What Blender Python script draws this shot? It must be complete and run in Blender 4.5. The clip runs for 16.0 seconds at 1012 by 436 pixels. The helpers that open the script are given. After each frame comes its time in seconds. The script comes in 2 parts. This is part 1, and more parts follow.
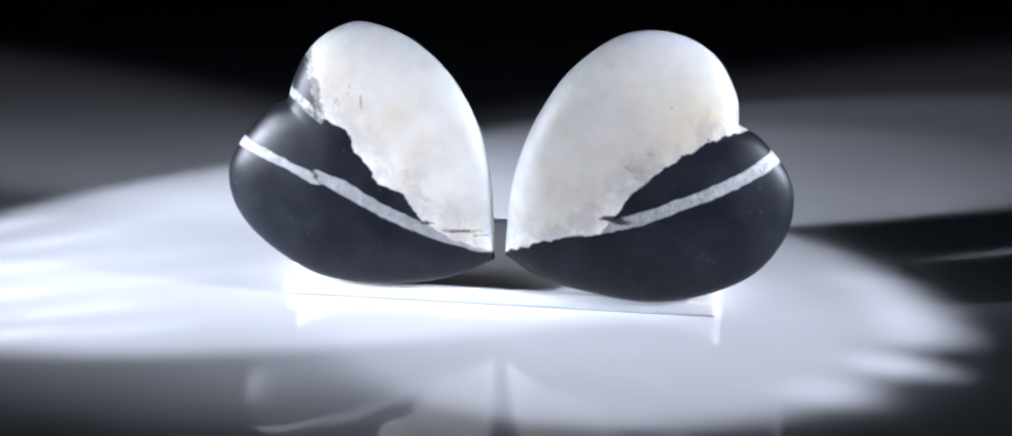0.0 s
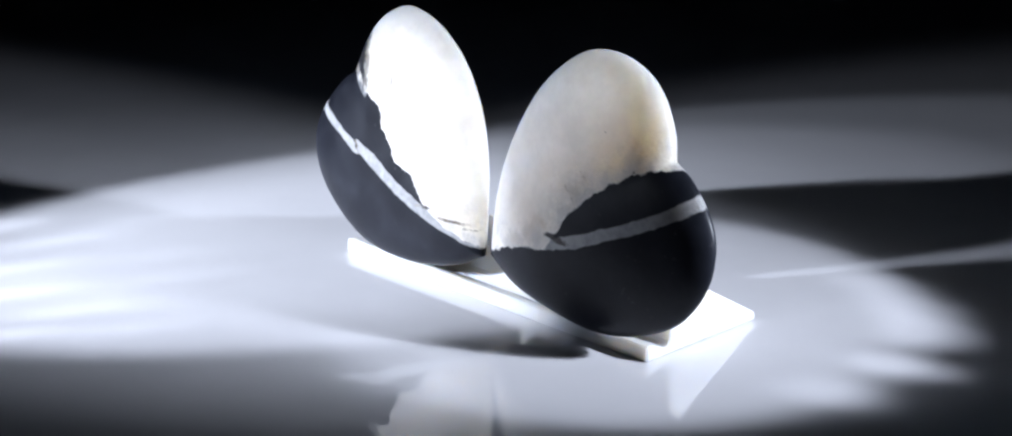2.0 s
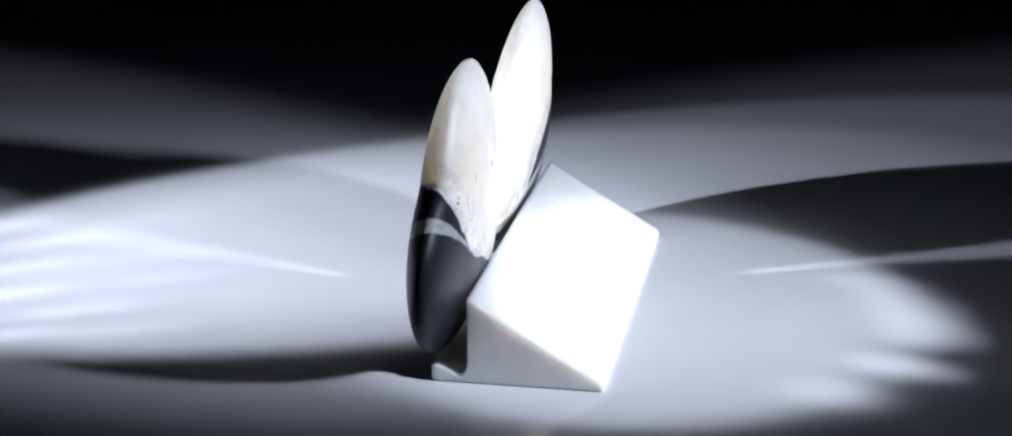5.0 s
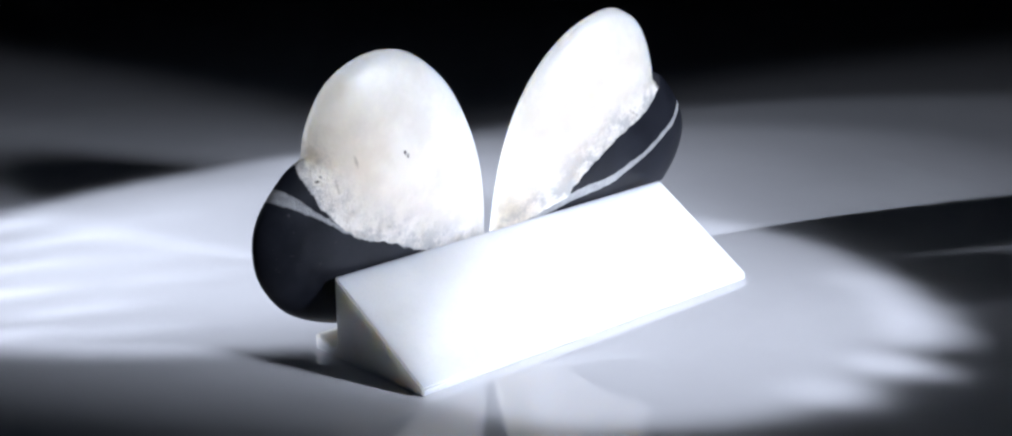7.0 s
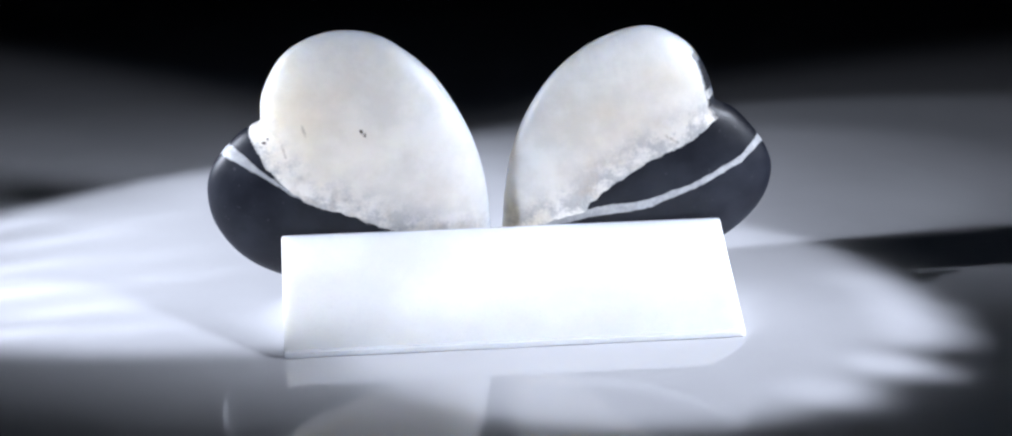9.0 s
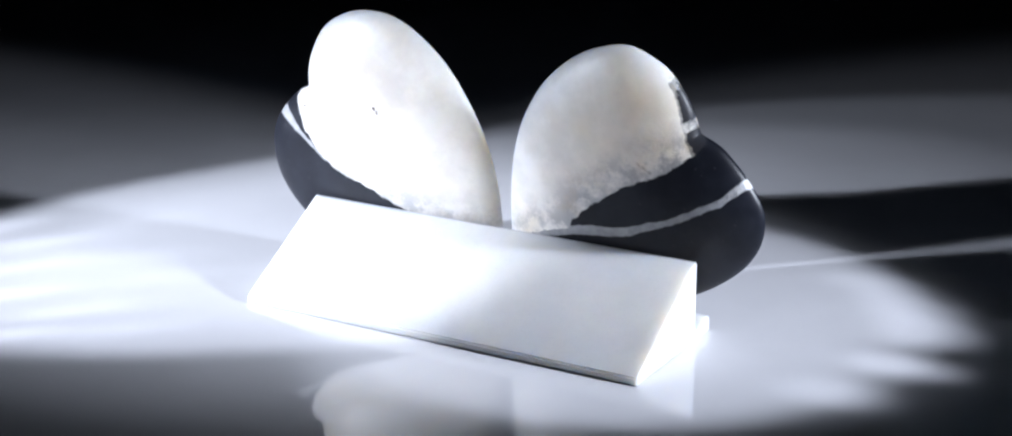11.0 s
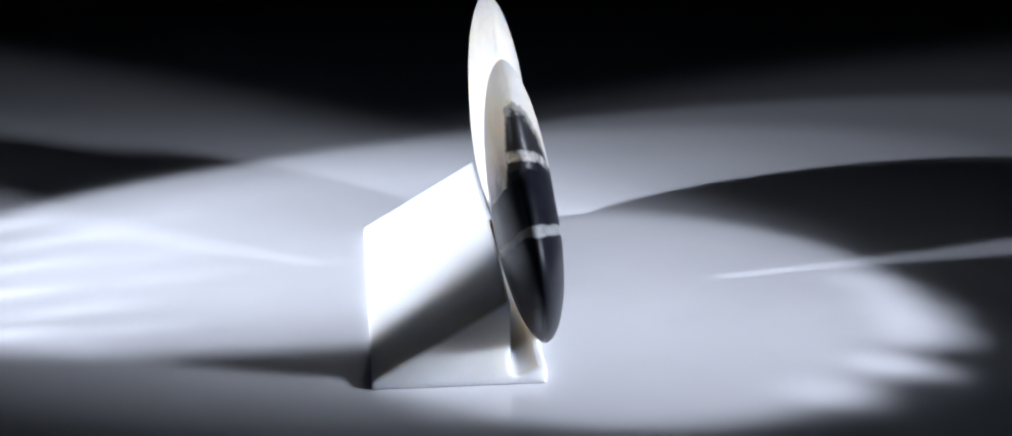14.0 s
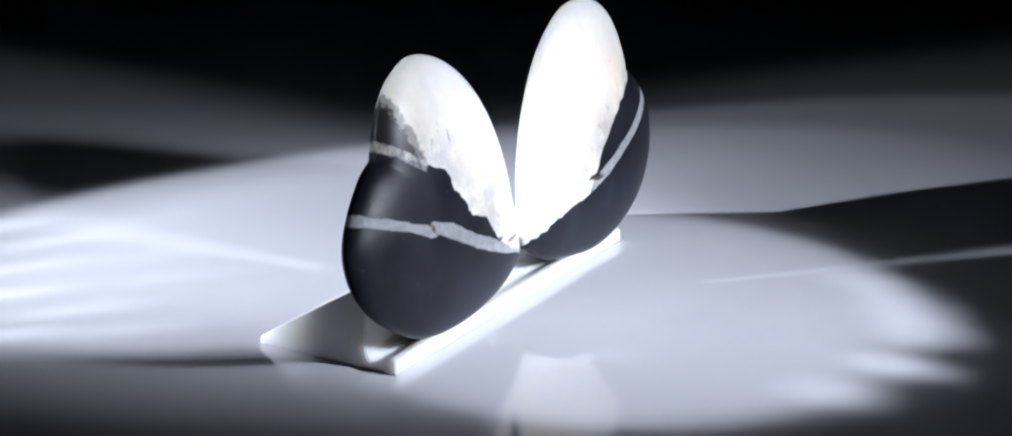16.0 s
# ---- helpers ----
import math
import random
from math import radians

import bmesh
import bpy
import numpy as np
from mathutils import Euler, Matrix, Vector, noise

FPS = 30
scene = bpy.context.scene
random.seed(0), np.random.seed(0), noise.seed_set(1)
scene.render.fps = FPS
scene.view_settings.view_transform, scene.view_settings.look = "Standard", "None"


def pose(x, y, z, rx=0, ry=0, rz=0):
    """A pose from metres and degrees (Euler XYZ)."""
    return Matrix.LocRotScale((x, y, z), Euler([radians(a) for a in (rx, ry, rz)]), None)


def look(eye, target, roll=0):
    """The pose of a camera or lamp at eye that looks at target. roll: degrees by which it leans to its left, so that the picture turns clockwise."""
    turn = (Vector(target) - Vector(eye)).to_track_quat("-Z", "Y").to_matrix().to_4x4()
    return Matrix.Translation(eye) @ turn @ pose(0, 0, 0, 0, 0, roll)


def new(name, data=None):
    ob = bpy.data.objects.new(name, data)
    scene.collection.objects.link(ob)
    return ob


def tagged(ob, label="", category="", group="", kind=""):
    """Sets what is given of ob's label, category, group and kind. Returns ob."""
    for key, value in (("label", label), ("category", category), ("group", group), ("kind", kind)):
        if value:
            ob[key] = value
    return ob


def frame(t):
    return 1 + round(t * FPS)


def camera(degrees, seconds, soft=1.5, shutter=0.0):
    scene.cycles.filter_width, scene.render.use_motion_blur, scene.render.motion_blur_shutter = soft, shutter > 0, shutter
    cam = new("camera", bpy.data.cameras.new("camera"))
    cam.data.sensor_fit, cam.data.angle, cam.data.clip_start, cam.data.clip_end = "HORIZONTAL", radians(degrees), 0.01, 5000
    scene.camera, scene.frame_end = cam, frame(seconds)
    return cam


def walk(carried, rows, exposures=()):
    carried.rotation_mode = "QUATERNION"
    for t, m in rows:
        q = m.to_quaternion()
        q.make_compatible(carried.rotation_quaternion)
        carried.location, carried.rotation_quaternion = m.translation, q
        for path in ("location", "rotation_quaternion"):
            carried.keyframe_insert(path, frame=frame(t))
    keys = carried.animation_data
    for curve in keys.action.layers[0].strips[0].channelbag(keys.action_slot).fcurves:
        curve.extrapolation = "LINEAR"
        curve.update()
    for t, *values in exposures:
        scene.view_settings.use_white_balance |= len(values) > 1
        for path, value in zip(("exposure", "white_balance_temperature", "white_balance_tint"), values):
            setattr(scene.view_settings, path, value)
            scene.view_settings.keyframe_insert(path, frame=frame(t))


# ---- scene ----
# camera: stands still on a tripod, a sculpture turns before it
cam = camera(30.98, 16.0, soft=2.0)
EYE = Vector((0.0, -0.67226, 0.25496))
VIEW = look(EYE, EYE + Vector((0.00287, 0.94962, -0.31340)), -0.446)
walk(cam, [(0.0, VIEW), (16.0, VIEW)], exposures=[(0.0, 0.0), (16.0, 0.0)])

# ---- light: a dark studio, two torches low at either side of the table ----
world = bpy.data.worlds.new("studio_world")
world.use_nodes = True
world.node_tree.nodes["Background"].inputs["Color"].default_value = (0.5, 0.55, 0.7, 1)
world.node_tree.nodes["Background"].inputs["Strength"].default_value = 0.02
scene.world = world
LAMP, SPILL = (0.785, 0.85, 1.0), (0.52, 0.68, 1.0)


def torch_beam(eye, turn, dip, watts, half_wide, half_high, blend, radius, tint=LAMP):
    """One beam of a torch at eye: turn, the compass angle of its axis from +x, dip, its angle below the level, and its half angles."""
    data = bpy.data.lights.new("torch_beam", "SPOT")
    data.energy, data.spot_size, data.spot_blend = watts, radians(2 * half_wide), blend
    data.shadow_soft_size, data.color = radius, tint
    ob = new("torch_beam", data)
    a, e = radians(turn), radians(dip)
    way = Vector((math.cos(a) * math.cos(e), math.sin(a) * math.cos(e), -math.sin(e)))
    ob.matrix_world = look(eye, Vector(eye) + way)
    ob.scale = (1, math.tan(radians(half_high)) / math.tan(radians(half_wide)), 1)
    return ob


EAST, WEST = (0.600, -0.293, 0.295), (-0.776, -0.193, 0.290)
# each torch: a broad beam with a crisp near rim, soft fill in its middle, a weak spill far round it, the streaks that
# its reflector throws to the near rim, and an added beam that brightens the stones
torch_beam(EAST, 153.0, 17.8, 11.0, 12.5, 10.6, 0.28, 0.036)
torch_beam(EAST, 153.0, 21.8, 17.0, 11.6, 7.0, 0.35, 0.040)
torch_beam(EAST, 152.9, 25.6, 13.0, 10.0, 4.7, 0.25, 0.010)
torch_beam(EAST, 152.9, 26.0, 13.0, 9.8, 4.3, 0.13, 0.006)
# added beam, aimed at the stones alone to brighten their tops
torch_beam(EAST, 154.0, 15.6, 8.0, 8.5, 5.4, 0.80, 0.030)
torch_beam(EAST, 153.0, 26.0, 0.34, 34.0, 24.0, 1.0, 0.022, SPILL)
for turn, dip, watts, wide, high in ((150.2, 30.1, 20.0, 1.9, 1.0), (148.0, 29.5, 16.0, 1.8, 1.1), (154.3, 30.2, 20.0, 1.2, 1.1), (158.0, 29.4, 14.0, 1.5, 1.0), (146.0, 28.5, 12.0, 1.5, 1.1)):
    torch_beam(EAST, turn, dip, watts, wide, high, 0.9, 0.006)
torch_beam(WEST, 20.85, 20.4, 20.0, 9.4, 7.6, 0.14, 0.009)
torch_beam(WEST, 20.85, 21.4, 23.0, 9.0, 6.6, 0.10, 0.009)
torch_beam(WEST, 21.0, 21.4, 42.0, 8.8, 5.2, 0.50, 0.026)
torch_beam(WEST, 21.0, 16.5, 9.0, 11.0, 8.0, 0.60, 0.034)
# the same addition from the west: lifts the stone tops
torch_beam(WEST, 14.5, 13.2, 17.0, 7.0, 5.4, 0.80, 0.024)
torch_beam(WEST, 21.0, 24.0, 0.42, 34.0, 24.0, 1.0, 0.022, SPILL)
for turn, dip, watts, wide, high in ((27.4, 25.2, 24.0, 0.9, 1.4), (24.6, 24.4, 20.0, 0.65, 1.3), (22.0, 25.0, 18.0, 0.6, 1.4), (19.2, 25.4, 25.0, 0.65, 1.3), (16.8, 24.5, 24.0, 0.6, 1.1),
                                     (15.0, 25.3, 26.0, 0.55, 1.1), (14.4, 23.9, 20.0, 0.5, 1.1), (18.9, 23.0, 14.0, 0.55, 1.0), (21.4, 23.2, 9.0, 0.6, 0.9), (25.6, 22.9, 8.0, 0.6, 0.9)):
    torch_beam(WEST, turn, dip, watts, wide, high, 0.9, 0.006)


# ---- materials ----
def nodes_of(name):
    m = bpy.data.materials.new(name)
    m.use_nodes = True
    nt = m.node_tree
    return m, nt, nt.nodes["Principled BSDF"]


def add(nt, kind, **values):
    n = nt.nodes.new(kind)
    for key, value in values.items():
        n.inputs[key.replace("_", " ")].default_value = value
    return n


def noise_of(nt, coord, scale, detail=4.0, rough=0.55):
    n = add(nt, "ShaderNodeTexNoise", Scale=scale, Detail=detail, Roughness=rough)
    nt.links.new(coord, n.inputs["Vector"])
    return n.outputs["Fac"]


def math_of(nt, op, a, b=0.0, c=0.0):
    n = nt.nodes.new("ShaderNodeMath")
    n.operation = op
    for i, v in enumerate((a, b, c)):
        if isinstance(v, (int, float)):
            n.inputs[i].default_value = v
        else:
            nt.links.new(v, n.inputs[i])
    return n.outputs[0]


def span_of(nt, v, lo, hi, a=0.0, b=1.0):
    n = nt.nodes.new("ShaderNodeMapRange")
    n.interpolation_type = "SMOOTHSTEP"
    nt.links.new(v, n.inputs["Value"])
    for i, x in zip(("From Min", "From Max", "To Min", "To Max"), (lo, hi, a, b)):
        n.inputs[i].default_value = x
    return n.outputs["Result"]


def mix_of(nt, fac, a, b):
    n = nt.nodes.new("ShaderNodeMix")
    n.data_type = "RGBA"
    nt.links.new(fac, n.inputs["Factor"]) if not isinstance(fac, float) else None
    for sock, v in ((n.inputs[6], a), (n.inputs[7], b)):
        if isinstance(v, tuple):
            sock.default_value = (*v, 1)
        else:
            nt.links.new(v, sock)
    return n.outputs[2]


def bump_of(nt, bsdf, height, strength, distance):
    b = add(nt, "ShaderNodeBump", Strength=strength, Distance=distance)
    nt.links.new(height, b.inputs["Height"])
    nt.links.new(b.outputs["Normal"], bsdf.inputs["Normal"])


def attribute_of(nt, name):
    n = nt.nodes.new("ShaderNodeAttribute")
    n.attribute_name = name
    return n.outputs["Fac"]


def stone_material():
    """Black slate and white quartz in one pebble; the seam between them comes from the signed distances on the mesh."""
    m, nt, white = nodes_of("two_tone_stone")
    co = add(nt, "ShaderNodeTexCoord").outputs["Object"]
    coarse, fine = noise_of(nt, co, 170, 3), noise_of(nt, co, 900, 4, 0.6)
    ragged = math_of(nt, "ADD", math_of(nt, "MULTIPLY_ADD", coarse, 0.0042, -0.0021), math_of(nt, "MULTIPLY_ADD", fine, 0.0010, -0.0005))
    seam = math_of(nt, "ADD", attribute_of(nt, "quartz"), ragged)
    vein = math_of(nt, "ADD", attribute_of(nt, "vein"), math_of(nt, "MULTIPLY", ragged, 0.5))
    in_quartz = span_of(nt, seam, -0.0003, 0.0007)
    haze = math_of(nt, "ADD", attribute_of(nt, "whole"), math_of(nt, "MULTIPLY_ADD", noise_of(nt, co, 330, 4, 0.65), 0.009, -0.0045))
    thin = math_of(nt, "MULTIPLY", span_of(nt, haze, -0.0038, -0.0018, 0.06, 1.0), span_of(nt, haze, -0.0006, 0.0010, 0.42, 1.0))
    in_quartz = math_of(nt, "MULTIPLY", in_quartz, thin)
    in_vein = span_of(nt, vein, -0.0003, 0.0006)
    pit = span_of(nt, math_of(nt, "ADD", attribute_of(nt, "pit"), math_of(nt, "MULTIPLY", ragged, 0.5)), -0.0002, 0.0005)
    # quartz: milky white, cloudy, with faint ochreous stains, a painted through-light glow and greyer glassy rims by
    # the seam
    cloud, stain = noise_of(nt, co, 38, 5, 0.6), noise_of(nt, co, 26, 4, 0.6)
    milk = mix_of(nt, span_of(nt, math_of(nt, "MULTIPLY_ADD", noise_of(nt, co, 120, 5, 0.6), 0.35, math_of(nt, "MULTIPLY", cloud, 0.65)), 0.37, 0.62), (0.71, 0.68, 0.635), (0.83, 0.795, 0.75))
    milk = mix_of(nt, span_of(nt, stain, 0.55, 0.80, 0.0, 0.32), milk, (0.74, 0.62, 0.46))
    sugar = noise_of(nt, co, 95, 6, 0.7)
    glassy = math_of(nt, "MULTIPLY", math_of(nt, "MULTIPLY", span_of(nt, seam, 0.019, 0.001, 0.0, 0.90), attribute_of(nt, "sugary")), span_of(nt, sugar, 0.40, 0.60))
    # warm patches: slight beige of the quartz plus its backlit brown glow, as colour
    milk = mix_of(nt, math_of(nt, "MULTIPLY", attribute_of(nt, "ochre_and_glow"), span_of(nt, stain, 0.25, 0.65, 0.35, 1.0)), milk, (0.72, 0.62, 0.46))
    milk = mix_of(nt, glassy, milk, (0.39, 0.39, 0.39))
    mottle = math_of(nt, "MULTIPLY", span_of(nt, noise_of(nt, co, 85, 6, 0.65), 0.52, 0.74, 0.0, 0.60), span_of(nt, seam, 0.024, 0.004, 0.08, 1.0))
    milk = mix_of(nt, mottle, milk, (0.52, 0.45, 0.36))
    # clouded cracks in patches by the seam
    bent = nt.nodes.new("ShaderNodeVectorMath")
    bent.operation = "MULTIPLY_ADD"
    warp = add(nt, "ShaderNodeTexNoise", Scale=140.0, Detail=4.0)
    nt.links.new(co, warp.inputs["Vector"])
    nt.links.new(warp.outputs["Color"], bent.inputs[0])
    bent.inputs[1].default_value = (0.012, 0.012, 0.012)
    nt.links.new(co, bent.inputs[2])
    cells = add(nt, "ShaderNodeTexVoronoi", Scale=75.0)
    cells.feature = "DISTANCE_TO_EDGE"
    nt.links.new(bent.outputs[0], cells.inputs["Vector"])
    crack = span_of(nt, cells.outputs["Distance"], 0.16, 0.02)
    crack = math_of(nt, "MULTIPLY", crack, span_of(nt, noise_of(nt, co, 62, 3), 0.50, 0.70))
    crack = math_of(nt, "MULTIPLY", crack, span_of(nt, seam, 0.016, 0.003, 0.0, 0.42))
    milk = mix_of(nt, crack, milk, (0.36, 0.32, 0.27))
    streak = mix_of(nt, span_of(nt, noise_of(nt, co, 260, 5, 0.6), 0.32, 0.68), (0.27, 0.275, 0.285), (0.36, 0.365, 0.37))
    pale = mix_of(nt, span_of(nt, seam, 0.0, 0.0004), streak, milk)
    pale = mix_of(nt, pit, pale, (0.05, 0.045, 0.04))
    thread = math_of(nt, "ADD", attribute_of(nt, "fissure"), math_of(nt, "MULTIPLY", ragged, 0.45))
    pale = mix_of(nt, math_of(nt, "MULTIPLY", span_of(nt, thread, -0.0007, 0.0006), span_of(nt, noise_of(nt, co, 240, 3), 0.36, 0.62, 0.05, 0.80)), pale, (0.22, 0.18, 0.13))
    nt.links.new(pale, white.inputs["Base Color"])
    white.inputs["Roughness"].default_value = 0.42
    nt.links.new(span_of(nt, seam, 0.0, 0.007, 0.12, 1.0), white.inputs["Subsurface Weight"])
    white.inputs["Subsurface Radius"].default_value = (1.0, 0.86, 0.64)
    white.inputs["Subsurface Scale"].default_value = 0.029
    facets = math_of(nt, "MULTIPLY", span_of(nt, seam, 0.020, 0.0, 0.12, 1.0), math_of(nt, "MULTIPLY_ADD", fine, 0.35, math_of(nt, "ADD", sugar, noise_of(nt, co, 300, 3))))
    bump_of(nt, white, facets, 0.28, 0.003)
    # slate: near black, honed, with fine pale flecks
    black = nt.nodes.new("ShaderNodeBsdfPrincipled")
    grain, wear = noise_of(nt, co, 1500, 3, 0.7), noise_of(nt, co, 60, 5, 0.6)
    slate = mix_of(nt, span_of(nt, wear, 0.35, 0.7), (0.008, 0.009, 0.0135), (0.016, 0.018, 0.025))
    slate = mix_of(nt, span_of(nt, noise_of(nt, co, 420, 2, 0.5), 0.68, 0.80, 0.0, 0.6), slate, (0.07, 0.07, 0.08))
    nt.links.new(slate, black.inputs["Base Color"])
    nt.links.new(span_of(nt, wear, 0.3, 0.7, 0.34, 0.44), black.inputs["Roughness"])
    black.inputs["Specular IOR Level"].default_value = 0.24
    bump_of(nt, black, grain, 0.12, 0.0006)
    mix = nt.nodes.new("ShaderNodeMixShader")
    nt.links.new(math_of(nt, "MAXIMUM", in_quartz, in_vein), mix.inputs[0])
    nt.links.new(black.outputs[0], mix.inputs[1])
    nt.links.new(white.outputs[0], mix.inputs[2])
    nt.links.new(mix.outputs[0], nt.nodes["Material Output"].inputs["Surface"])
    return m


def marble_material():
    """Fine white statuary marble of the base."""
    m, nt, p = nodes_of("white_marble")
    co = add(nt, "ShaderNodeTexCoord").outputs["Object"]
    c = mix_of(nt, span_of(nt, noise_of(nt, co, 30, 5, 0.6), 0.3, 0.7), (0.65, 0.65, 0.64), (0.73, 0.73, 0.72))
    c = mix_of(nt, span_of(nt, noise_of(nt, co, 1200, 2), 0.55, 0.75, 0.0, 0.25), c, (0.53, 0.53, 0.53))
    nt.links.new(c, p.inputs["Base Color"])
    p.inputs["Roughness"].default_value = 0.45
    p.inputs["Subsurface Weight"].default_value = 0.8
    p.inputs["Subsurface Radius"].default_value = (1.0, 0.85, 0.65)
    p.inputs["Subsurface Scale"].default_value = 0.012
    bump_of(nt, p, noise_of(nt, co, 1500, 3), 0.08, 0.0005)
    return m


def tabletop_material():
    """Glossy pale acrylic sheet with faint wipe marks."""
    m, nt, p = nodes_of("glossy_acrylic")
    co = add(nt, "ShaderNodeTexCoord").outputs["Object"]
    c = mix_of(nt, span_of(nt, noise_of(nt, co, 6, 5), 0.3, 0.7), (0.60, 0.60, 0.625), (0.68, 0.68, 0.705))
    nt.links.new(c, p.inputs["Base Color"])
    nt.links.new(span_of(nt, noise_of(nt, co, 18, 6, 0.65), 0.35, 0.75, 0.022, 0.042), p.inputs["Roughness"])
    p.inputs["IOR"].default_value = 1.49
    return m


def wall_material():
    m, nt, p = nodes_of("black_cloth")
    co = add(nt, "ShaderNodeTexCoord").outputs["Object"]
    c = mix_of(nt, span_of(nt, noise_of(nt, co, 2, 4), 0.3, 0.7), (0.020, 0.020, 0.023), (0.035, 0.035, 0.040))
    nt.links.new(c, p.inputs["Base Color"])
    p.inputs["Roughness"].default_value = 0.9
    p.inputs["Specular IOR Level"].default_value = 0.1
    bump_of(nt, p, noise_of(nt, co, 400, 2), 0.3, 0.002)
    return m


STONE, MARBLE, ACRYLIC, CLOTH = stone_material(), marble_material(), tabletop_material(), wall_material()


# ---- mesh helpers ----
def mesh_object(name, bm, material, smooth=False):
    data = bpy.data.meshes.new(name)
    bm.normal_update()
    bm.to_mesh(data)
    bm.free()
    data.materials.append(material)
    if smooth:
        data.shade_smooth()
    return new(name, data)


def part(name, bm, material, parent, label="", smooth=False):
    ob = mesh_object(name, bm, material, smooth)
    ob.parent = parent
    return tagged(ob, label)


def box(lo, hi, bevel=0.0):
    bm = bmesh.new()
    bmesh.ops.create_cube(bm, size=1)
    for v in bm.verts:
        v.co = [lo[i] + (hi[i] - lo[i]) * (v.co[i] + 0.5) for i in range(3)]
    if bevel:
        bmesh.ops.bevel(bm, geom=bm.edges[:], offset=bevel, segments=2, affect="EDGES")
    return bm


# ---- the studio: glossy table top, black cloth round it ----
tagged(mesh_object("table_top", box((-1.2, -0.95, -0.02), (1.2, 1.25, 0.0), 0.003), ACRYLIC), "glossy pale grey acrylic table top under torchlight", "table top", kind="structure")
for side, lo, hi in (("wall_north", (-1.36, 1.30, -0.75), (1.36, 1.36, 1.6)), ("wall_south", (-1.36, -1.06, -0.75), (1.36, -1.0, 1.6)),
                     ("wall_west", (-1.36, -1.0, -0.75), (-1.30, 1.30, 1.6)), ("wall_east", (1.30, -1.0, -0.75), (1.36, 1.30, 1.6)),
                     ("ceiling", (-1.36, -1.06, 1.6), (1.36, 1.36, 1.66)), ("floor", (-1.36, -1.06, -0.81), (1.36, 1.36, -0.75))):
    tagged(mesh_object(side, box(lo, hi), CLOTH), "unlit black studio " + side.split("_")[0], side.split("_")[0], kind="structure")

# ---- the sculpture ----
sculpture = tagged(new("heart_sculpture"), "two black and white heart-shaped stones on a white marble wedge", "sculpture")
MM = 0.001


def base_mesh(x0, x1):
    """A wedge behind, a narrow ledge with a shallow groove and a lip in front, one block."""
    profile = [(-8.4, 0), (52.5, 0), (52.5, 3.0), (4.9, 31.2), (4.4, 31.0), (4.4, 7.0), (3.8, 4.4), (2.4, 3.0), (0.8, 3.2), (-5.6, 6.0), (-8.4, 6.0)]
    bm = bmesh.new()
    near = [bm.verts.new((x0 * MM, y * MM, z * MM)) for y, z in profile]
    far = [bm.verts.new((x1 * MM, y * MM, z * MM)) for y, z in profile]
    n = len(profile)
    for i in range(n):
        j = (i + 1) % n
        bm.faces.new((near[i], near[j], far[j], far[i]))
    bm.faces.new(near[::-1])
    bm.faces.new(far)
    bmesh.ops.recalc_face_normals(bm, faces=bm.faces)
    sharp = [e for e in bm.edges if e.calc_face_angle(0) > 0.5]
    bmesh.ops.bevel(bm, geom=sharp, offset=0.0005, segments=2, affect="EDGES")
    return bm


part("base", base_mesh(-85.4, 84.6), MARBLE, sculpture, "white marble wedge with a narrow front ledge")


def glide(knots, count):
    """A smooth curve through the knots (centripetal enough for even knots), by equal lengths."""
    p = np.array(knots, float)
    ext = np.vstack([2 * p[0] - p[1], p, 2 * p[-1] - p[-2]])
    out = []
    for i in range(len(p) - 1):
        a, b, c, d = ext[i:i + 4]
        for s in np.linspace(0, 1, 24, endpoint=False):
            out.append(0.5 * (2 * b + (c - a) * s + (2 * a - 5 * b + 4 * c - d) * s ** 2 + (3 * b - a - 3 * c + d) * s ** 3))
    out = np.array(out + [p[-1]])
    run = np.concatenate([[0], np.cumsum(np.linalg.norm(np.diff(out, axis=0), axis=1))])
    at = np.linspace(0, run[-1], count, endpoint=False)
    return np.stack([np.interp(at, run, out[:, k]) for k in (0, 1)], 1)


def height_above(x, z, line):
    """Signed distance above a line given by its corners, from low x to high x."""
    p = np.array(line, float)
    least = np.full(len(x), 1e9)
    for a, b in zip(p[:-1], p[1:]):
        d = b - a
        s = np.clip(((x - a[0]) * d[0] + (z - a[1]) * d[1]) / d.dot(d), 0, 1)
        least = np.minimum(least, np.hypot(x - a[0] - s * d[0], z - a[1] - s * d[1]))
    return np.where(z > np.interp(x, p[:, 0], p[:, 1]), least, -least)


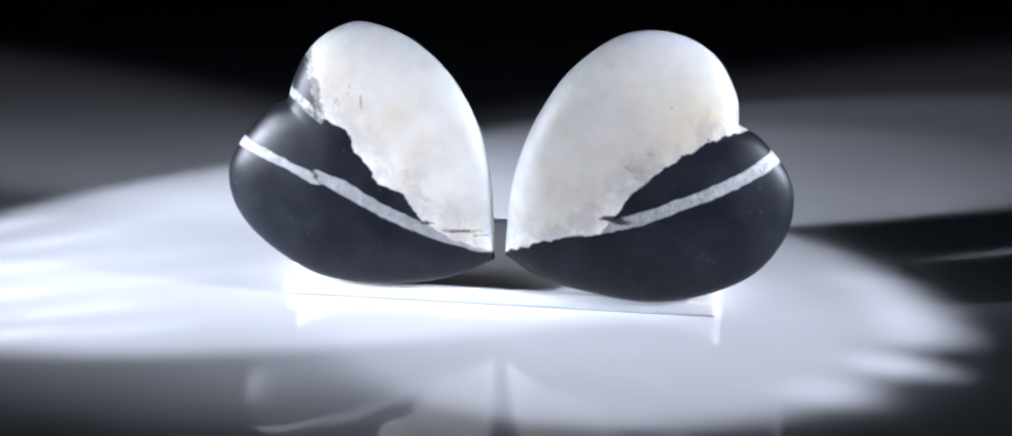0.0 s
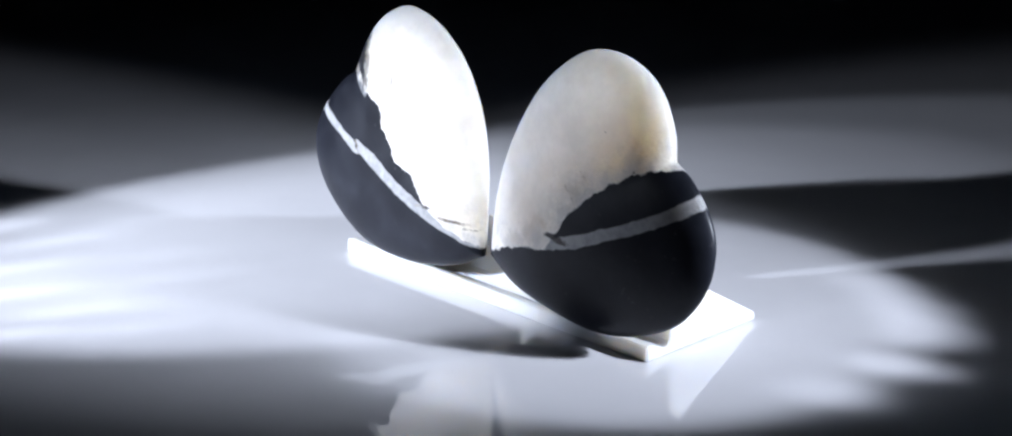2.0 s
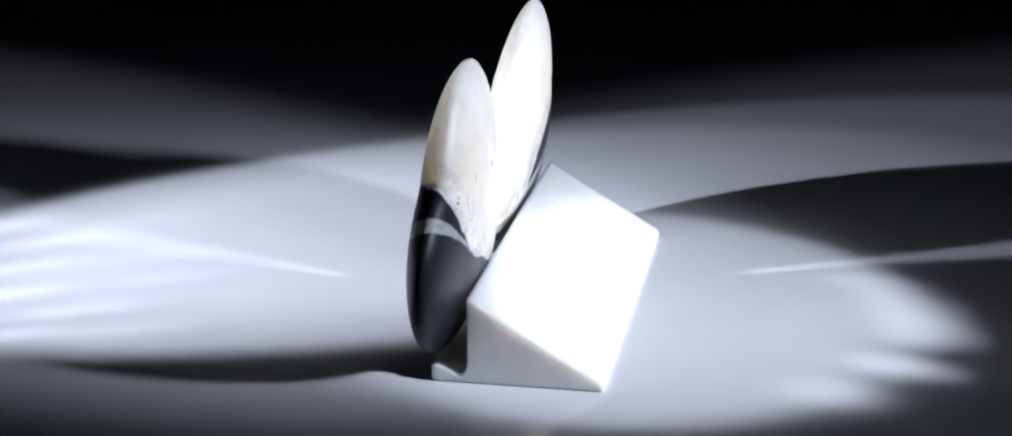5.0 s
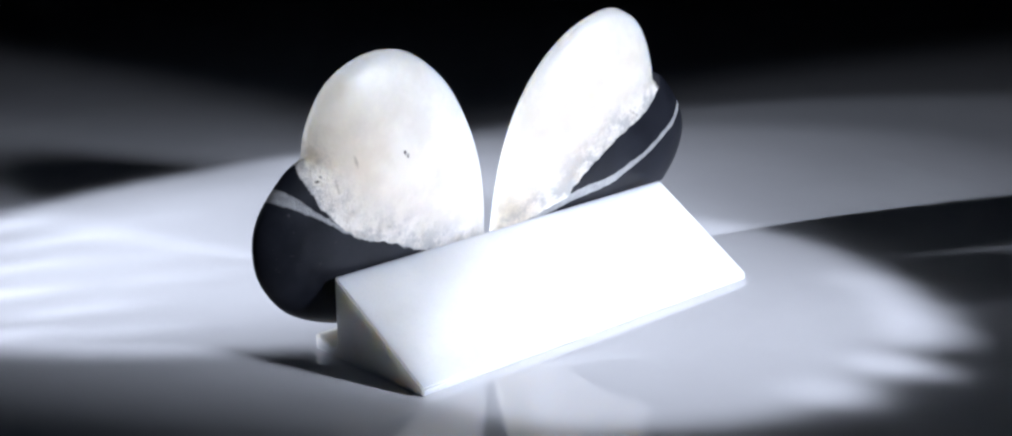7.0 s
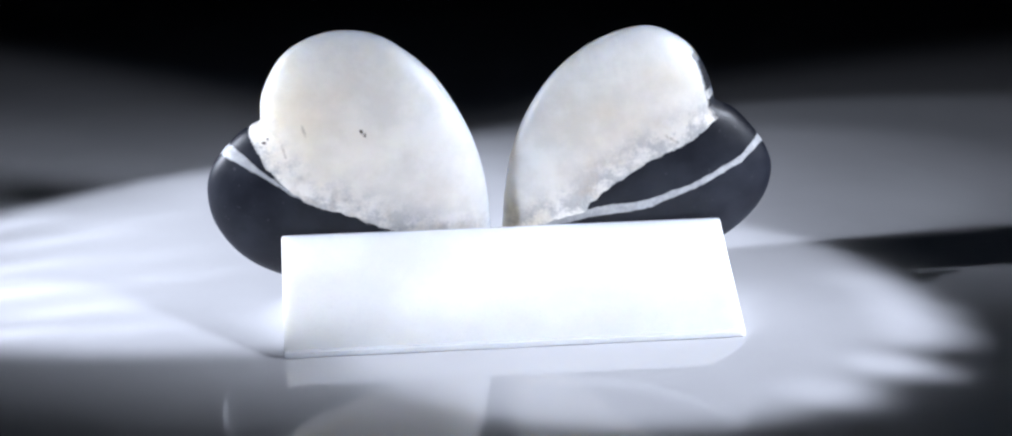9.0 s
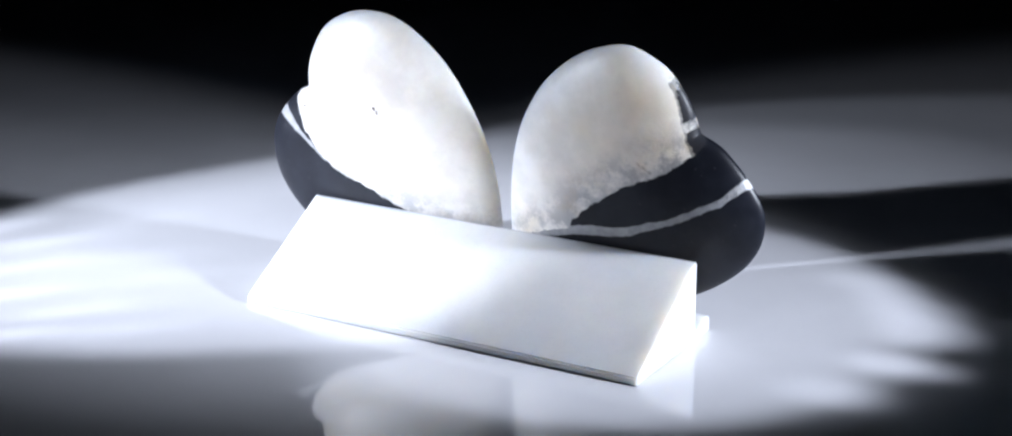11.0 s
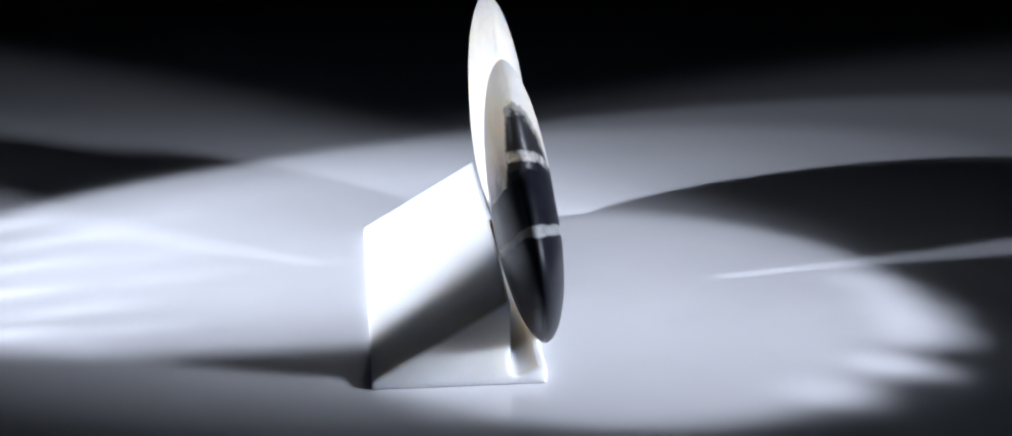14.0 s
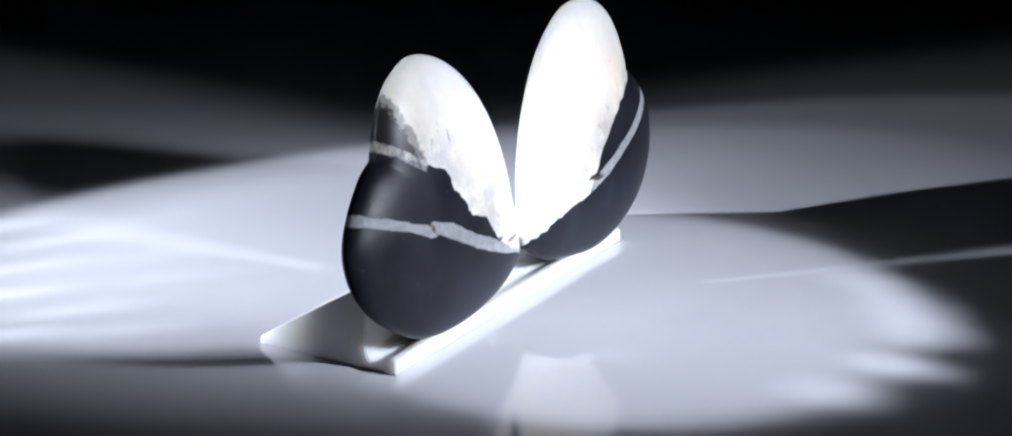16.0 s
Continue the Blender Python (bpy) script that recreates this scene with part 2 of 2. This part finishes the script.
def heart(name, low, high, centre, thick, lean, seams, pits, label):
    """A flat pebble shaped to a heart on its side: low lobe from tip to notch, high lobe back from notch to tip."""
    ring = np.vstack([glide(low, 190), glide(high, 190)])
    n, rings, c = len(ring), 64, np.array(centre, float)
    # a notchless outline for the belly of the stone
    soft = ring.copy()
    for _ in range(260):
        soft = (np.roll(soft, 1, 0) + 2 * soft + np.roll(soft, -1, 0)) / 4
    soft = c + (soft - c) * 1.03
    verts, faces = [], []
    rho = np.sin(np.linspace(0, math.pi / 2, rings + 1))[1:]
    for side in (-1, 1):
        for r in rho if side < 0 else rho[:-1]:
            w = r ** 3
            xz = c + ((1 - w) * soft + w * ring - c) * r
            y = side * thick / 2 * max(0.0, 1 - r ** 2.2) ** 0.56
            verts += [(p[0], y, p[1]) for p in xz]
    nf = len(verts)
    verts += [(c[0], -thick / 2, c[1]), (c[0], thick / 2, c[1])]
    front = lambda k, i: k * n + i % n
    back = lambda k, i: front(rings - 1, i) if k == rings - 1 else (rings + k) * n + i % n
    for i in range(n):
        faces.append((nf, front(0, i), front(0, i + 1)))
        faces.append((nf + 1, back(0, i + 1), back(0, i)))
        for k in range(rings - 1):
            faces.append((front(k, i), front(k + 1, i), front(k + 1, i + 1), front(k, i + 1)))
            faces.append((back(k, i + 1), back(k + 1, i + 1), back(k + 1, i), back(k, i)))
    v = np.array(verts)
    x, y, z = v.T
    w = np.clip(y / thick + 0.5, 0, 1)
    w = w * w * (3 - 2 * w)

    def between(key, sign=1):
        return sign * ((1 - w) * height_above(x, z, seams[key][0]) + w * height_above(x, z, seams[key][1]))
    quartz = between("seam")
    vein = np.minimum(between("vein_low"), between("vein_top", -1))
    for a, b, half in seams.get("bands", ()):
        d = np.array(b, float) - a
        d /= np.linalg.norm(d)
        off = np.abs((x - a[0]) * d[1] - (z - a[1]) * d[0])
        along = (x - a[0]) * d[0] + (z - a[1]) * d[1]
        vein = np.maximum(vein, np.minimum(half - off, np.minimum(along + 6, np.minimum(np.linalg.norm(np.array(b) - a) + 1 - along, 0.2))))
    whole = np.full(len(v), 20.0)
    if "patch" in seams:
        (ax, az), (bx, bz), back_shift, top = seams["patch"]
        edge = ax + (bx - ax) * (z - az) / (bz - az) - np.maximum(0, w - 0.70) * back_shift
        whole = np.maximum(x - edge, (z - top) * 14)
    fissure = np.full(len(v), -5.0)
    for ax, az, bx, bz, half, side in seams.get("fissures", ()):
        d = np.array((bx - ax, bz - az), float)
        s = np.clip(((x - ax) * d[0] + (z - az) * d[1]) / d.dot(d), 0, 1)
        off = half * (1 - 0.6 * np.abs(2 * s - 1)) - np.hypot(x - ax - s * d[0], z - az - s * d[1])
        fissure = np.maximum(fissure, np.where(side * y > 0, off, -5))
    pit = np.full(len(v), -5.0)
    for px, pz, rx, rz, side in pits:
        d = 1 - np.sqrt(((x - px) / rx) ** 2 + ((z - pz) / rz) ** 2)
        pit = np.maximum(pit, np.where(side * y > 0, d * min(rx, rz), -5))
    # where the stone is beige, and where light shining through is painted brown
    ochre_and_glow = np.zeros(len(v))
    for ox, oz, spread, much in seams.get("ochre_and_glow", ()):
        ochre_and_glow = np.maximum(ochre_and_glow, much * np.exp(-((x - ox) ** 2 + (z - oz) ** 2) / spread ** 2))
    v[:, 1] += lean[0] + (z - 55) * lean[1]
    data = bpy.data.meshes.new(name)
    data.from_pydata((v * MM).tolist(), [], faces)
    for key, values in (("quartz", quartz), ("vein", vein), ("pit", pit), ("whole", whole), ("fissure", fissure)):
        data.attributes.new(key, "FLOAT", "POINT").data.foreach_set("value", (np.clip(values, -20, 20) * MM).astype(np.float32))
    data.attributes.new("sugary", "FLOAT", "POINT").data.foreach_set("value", (0.55 + 0.45 * w).astype(np.float32))
    data.attributes.new("ochre_and_glow", "FLOAT", "POINT").data.foreach_set("value", ochre_and_glow.astype(np.float32))
    data.materials.append(STONE)
    data.shade_smooth()
    data.validate()
    ob = new(name, data)
    ob.parent = sculpture
    return tagged(ob, label)


heart("heart_stone",
      [(-1, 19), (-19, 11), (-45, 7), (-71, 9.5), (-92, 21), (-104, 34), (-107.5, 48), (-103, 60), (-92, 73), (-83, 78)],
      [(-83, 78), (-80, 88), (-74, 98), (-66, 104.5), (-54, 108.3), (-37, 103.5), (-22, 92.3), (-11, 76.5), (-4.7, 59), (-2, 40), (-1, 19)],
      (-52, 52), 23.0, (-3.4, 0.128),
      {"seam": ([(-90, 84), (-78, 80), (-66, 73), (-57, 69), (-54, 62), (-44, 49), (-35, 46), (-29, 36), (-17, 29), (0, 21)],
                [(-90, 74), (-80, 67), (-71, 62), (-58, 57), (-46, 49), (-38, 43), (-33, 36), (-18, 31), (0, 23)]),
       "vein_top": ([(-108, 66), (-99, 64.5), (-87, 59.5), (-72, 53.4), (-68.5, 53.9), (-57, 50), (-42, 41.6), (-29, 36), (0, 28)],
                    [(-108, 65), (-101, 62), (-93, 55.5), (-76, 47), (-56, 40), (-36, 38), (0, 26)]),
       "vein_low": ([(-108, 61), (-100, 59.5), (-84, 54.4), (-71, 48.4), (-66, 48), (-52, 41), (-39, 34.5), (-22, 28), (0, 20.5)],
                    [(-108, 61.5), (-102, 59.5), (-94, 53), (-76, 44), (-56, 36), (-33, 33), (0, 23)]),
       "patch": ((-73.5, 98), (-66.5, 76), 100.0, 99.5), "bands": (((-82, 82.5), (-67, 73), 1.9),), "ochre_and_glow": ((-66, 90, 12, 0.3), (-45, 72, 12, 0.25), (-40, 76, 6, 0.5), (-12, 31, 7, 0.5)),
       "fissures": ((-56.4, 87, -56.1, 83, 0.3, -1), (-51.9, 82.4, -51.2, 77.6, 0.35, -1), (-61.2, 81, -63, 77, 0.2, -1), (-69.6, 80, -67.4, 74, 0.6, -1), (-22, 33, -13, 31.2, 0.4, -1), (-13, 31.4, -3.7, 31, 0.2, -1),
                    (-71.6, 54.2, -64.5, 46.6, 0.8, -1), (-32.7, 34.6, -26, 36, 0.5, -1), (-62, 66.4, -67.7, 63, 0.2, 1))},
      [(-26, 34.9, 4.5, 0.8, -1), (-14, 31.6, 6, 0.6, -1), (-5, 29.4, 3, 0.5, -1), (-40, 37.5, 1.2, 0.5, -1), (-70.8, 53.3, 0.9, 0.9, -1), (-69.2, 51.3, 0.8, 1.1, -1), (-67.4, 49.0, 0.6, 1.0, -1), (-57, 83, 0.3, 0.5, -1), (-52.3, 66.5, 0.4, 0.5, -1)],
      "heart-shaped stone, white quartz above black slate with one pale vein")
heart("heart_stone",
      [(3, 21), (18, 12), (40, 7), (60, 5.2), (80, 9), (98, 18), (109, 32), (112, 46), (109, 58), (99, 70), (90.5, 75)],
      [(90.5, 75), (89.3, 86), (82, 99.3), (70.5, 106.8), (57, 109), (43, 105.5), (27, 93), (16, 77), (8.5, 60), (4.5, 42), (3, 21)],
      (57, 52), 23.0, (-4.7, 0.082),
      {"seam": ([(0, 23), (5, 25.5), (26, 31.5), (41, 34), (46, 41), (54, 52), (62, 58), (71, 65), (83, 72), (92, 76)],
                [(0, 18), (30, 26), (47, 32), (56, 37), (69, 41), (80, 48), (90, 57), (96, 68), (110, 78)]),
       "vein_top": ([(30, 34), (48, 41), (57, 44), (72, 50), (88, 57), (104, 66), (113, 71)], [(30, 30), (80, 49), (92, 58), (103, 68), (113, 76)]),
       "vein_low": ([(30, 32), (41, 34), (58, 39), (77, 47), (93, 54), (107, 61), (113, 64)], [(30, 26), (80, 47), (90, 54), (107, 64), (113, 69)]),
       "ochre_and_glow": ((74, 76, 17, 0.6), (60, 62, 14, 0.35)),
       "fissures": ((57, 67.2, 61.3, 63.6, 0.2, -1), (50, 60.8, 54.2, 56.6, 0.3, -1), (75, 74.6, 73.8, 70, 0.2, 1), (83, 68, 81.6, 62, 0.25, 1), (53.8, 72.4, 51, 69.4, 0.3, 1), (97.5, 65.8, 90.5, 58.6, 1.6, 1))},
      [(45, 40.5, 5.5, 1.3, -1), (49, 39.2, 4, 1.0, -1), (80, 71, 0.8, 0.8, -1), (66, 83, 1.2, 0.3, -1), (53, 72, 0.8, 0.8, 1), (51.6, 70.3, 0.4, 0.6, 1), (91, 66, 1.6, 0.6, 1), (88, 69, 0.8, 0.9, 1), (89.5, 67.6, 1.4, 0.8, 1)],
      "heart-shaped stone, larger white quartz lobe above black slate")


# ---- what moves: the sculpture turns clockwise on its turntable ----
def motions():
    rows = []
    for i in range(33):
        t = i * 0.5
        rows.append((t, pose(0, 0, 0, 0, 0, -10.242 - 18.2039 * t)))
    walk(sculpture, rows)


motions()
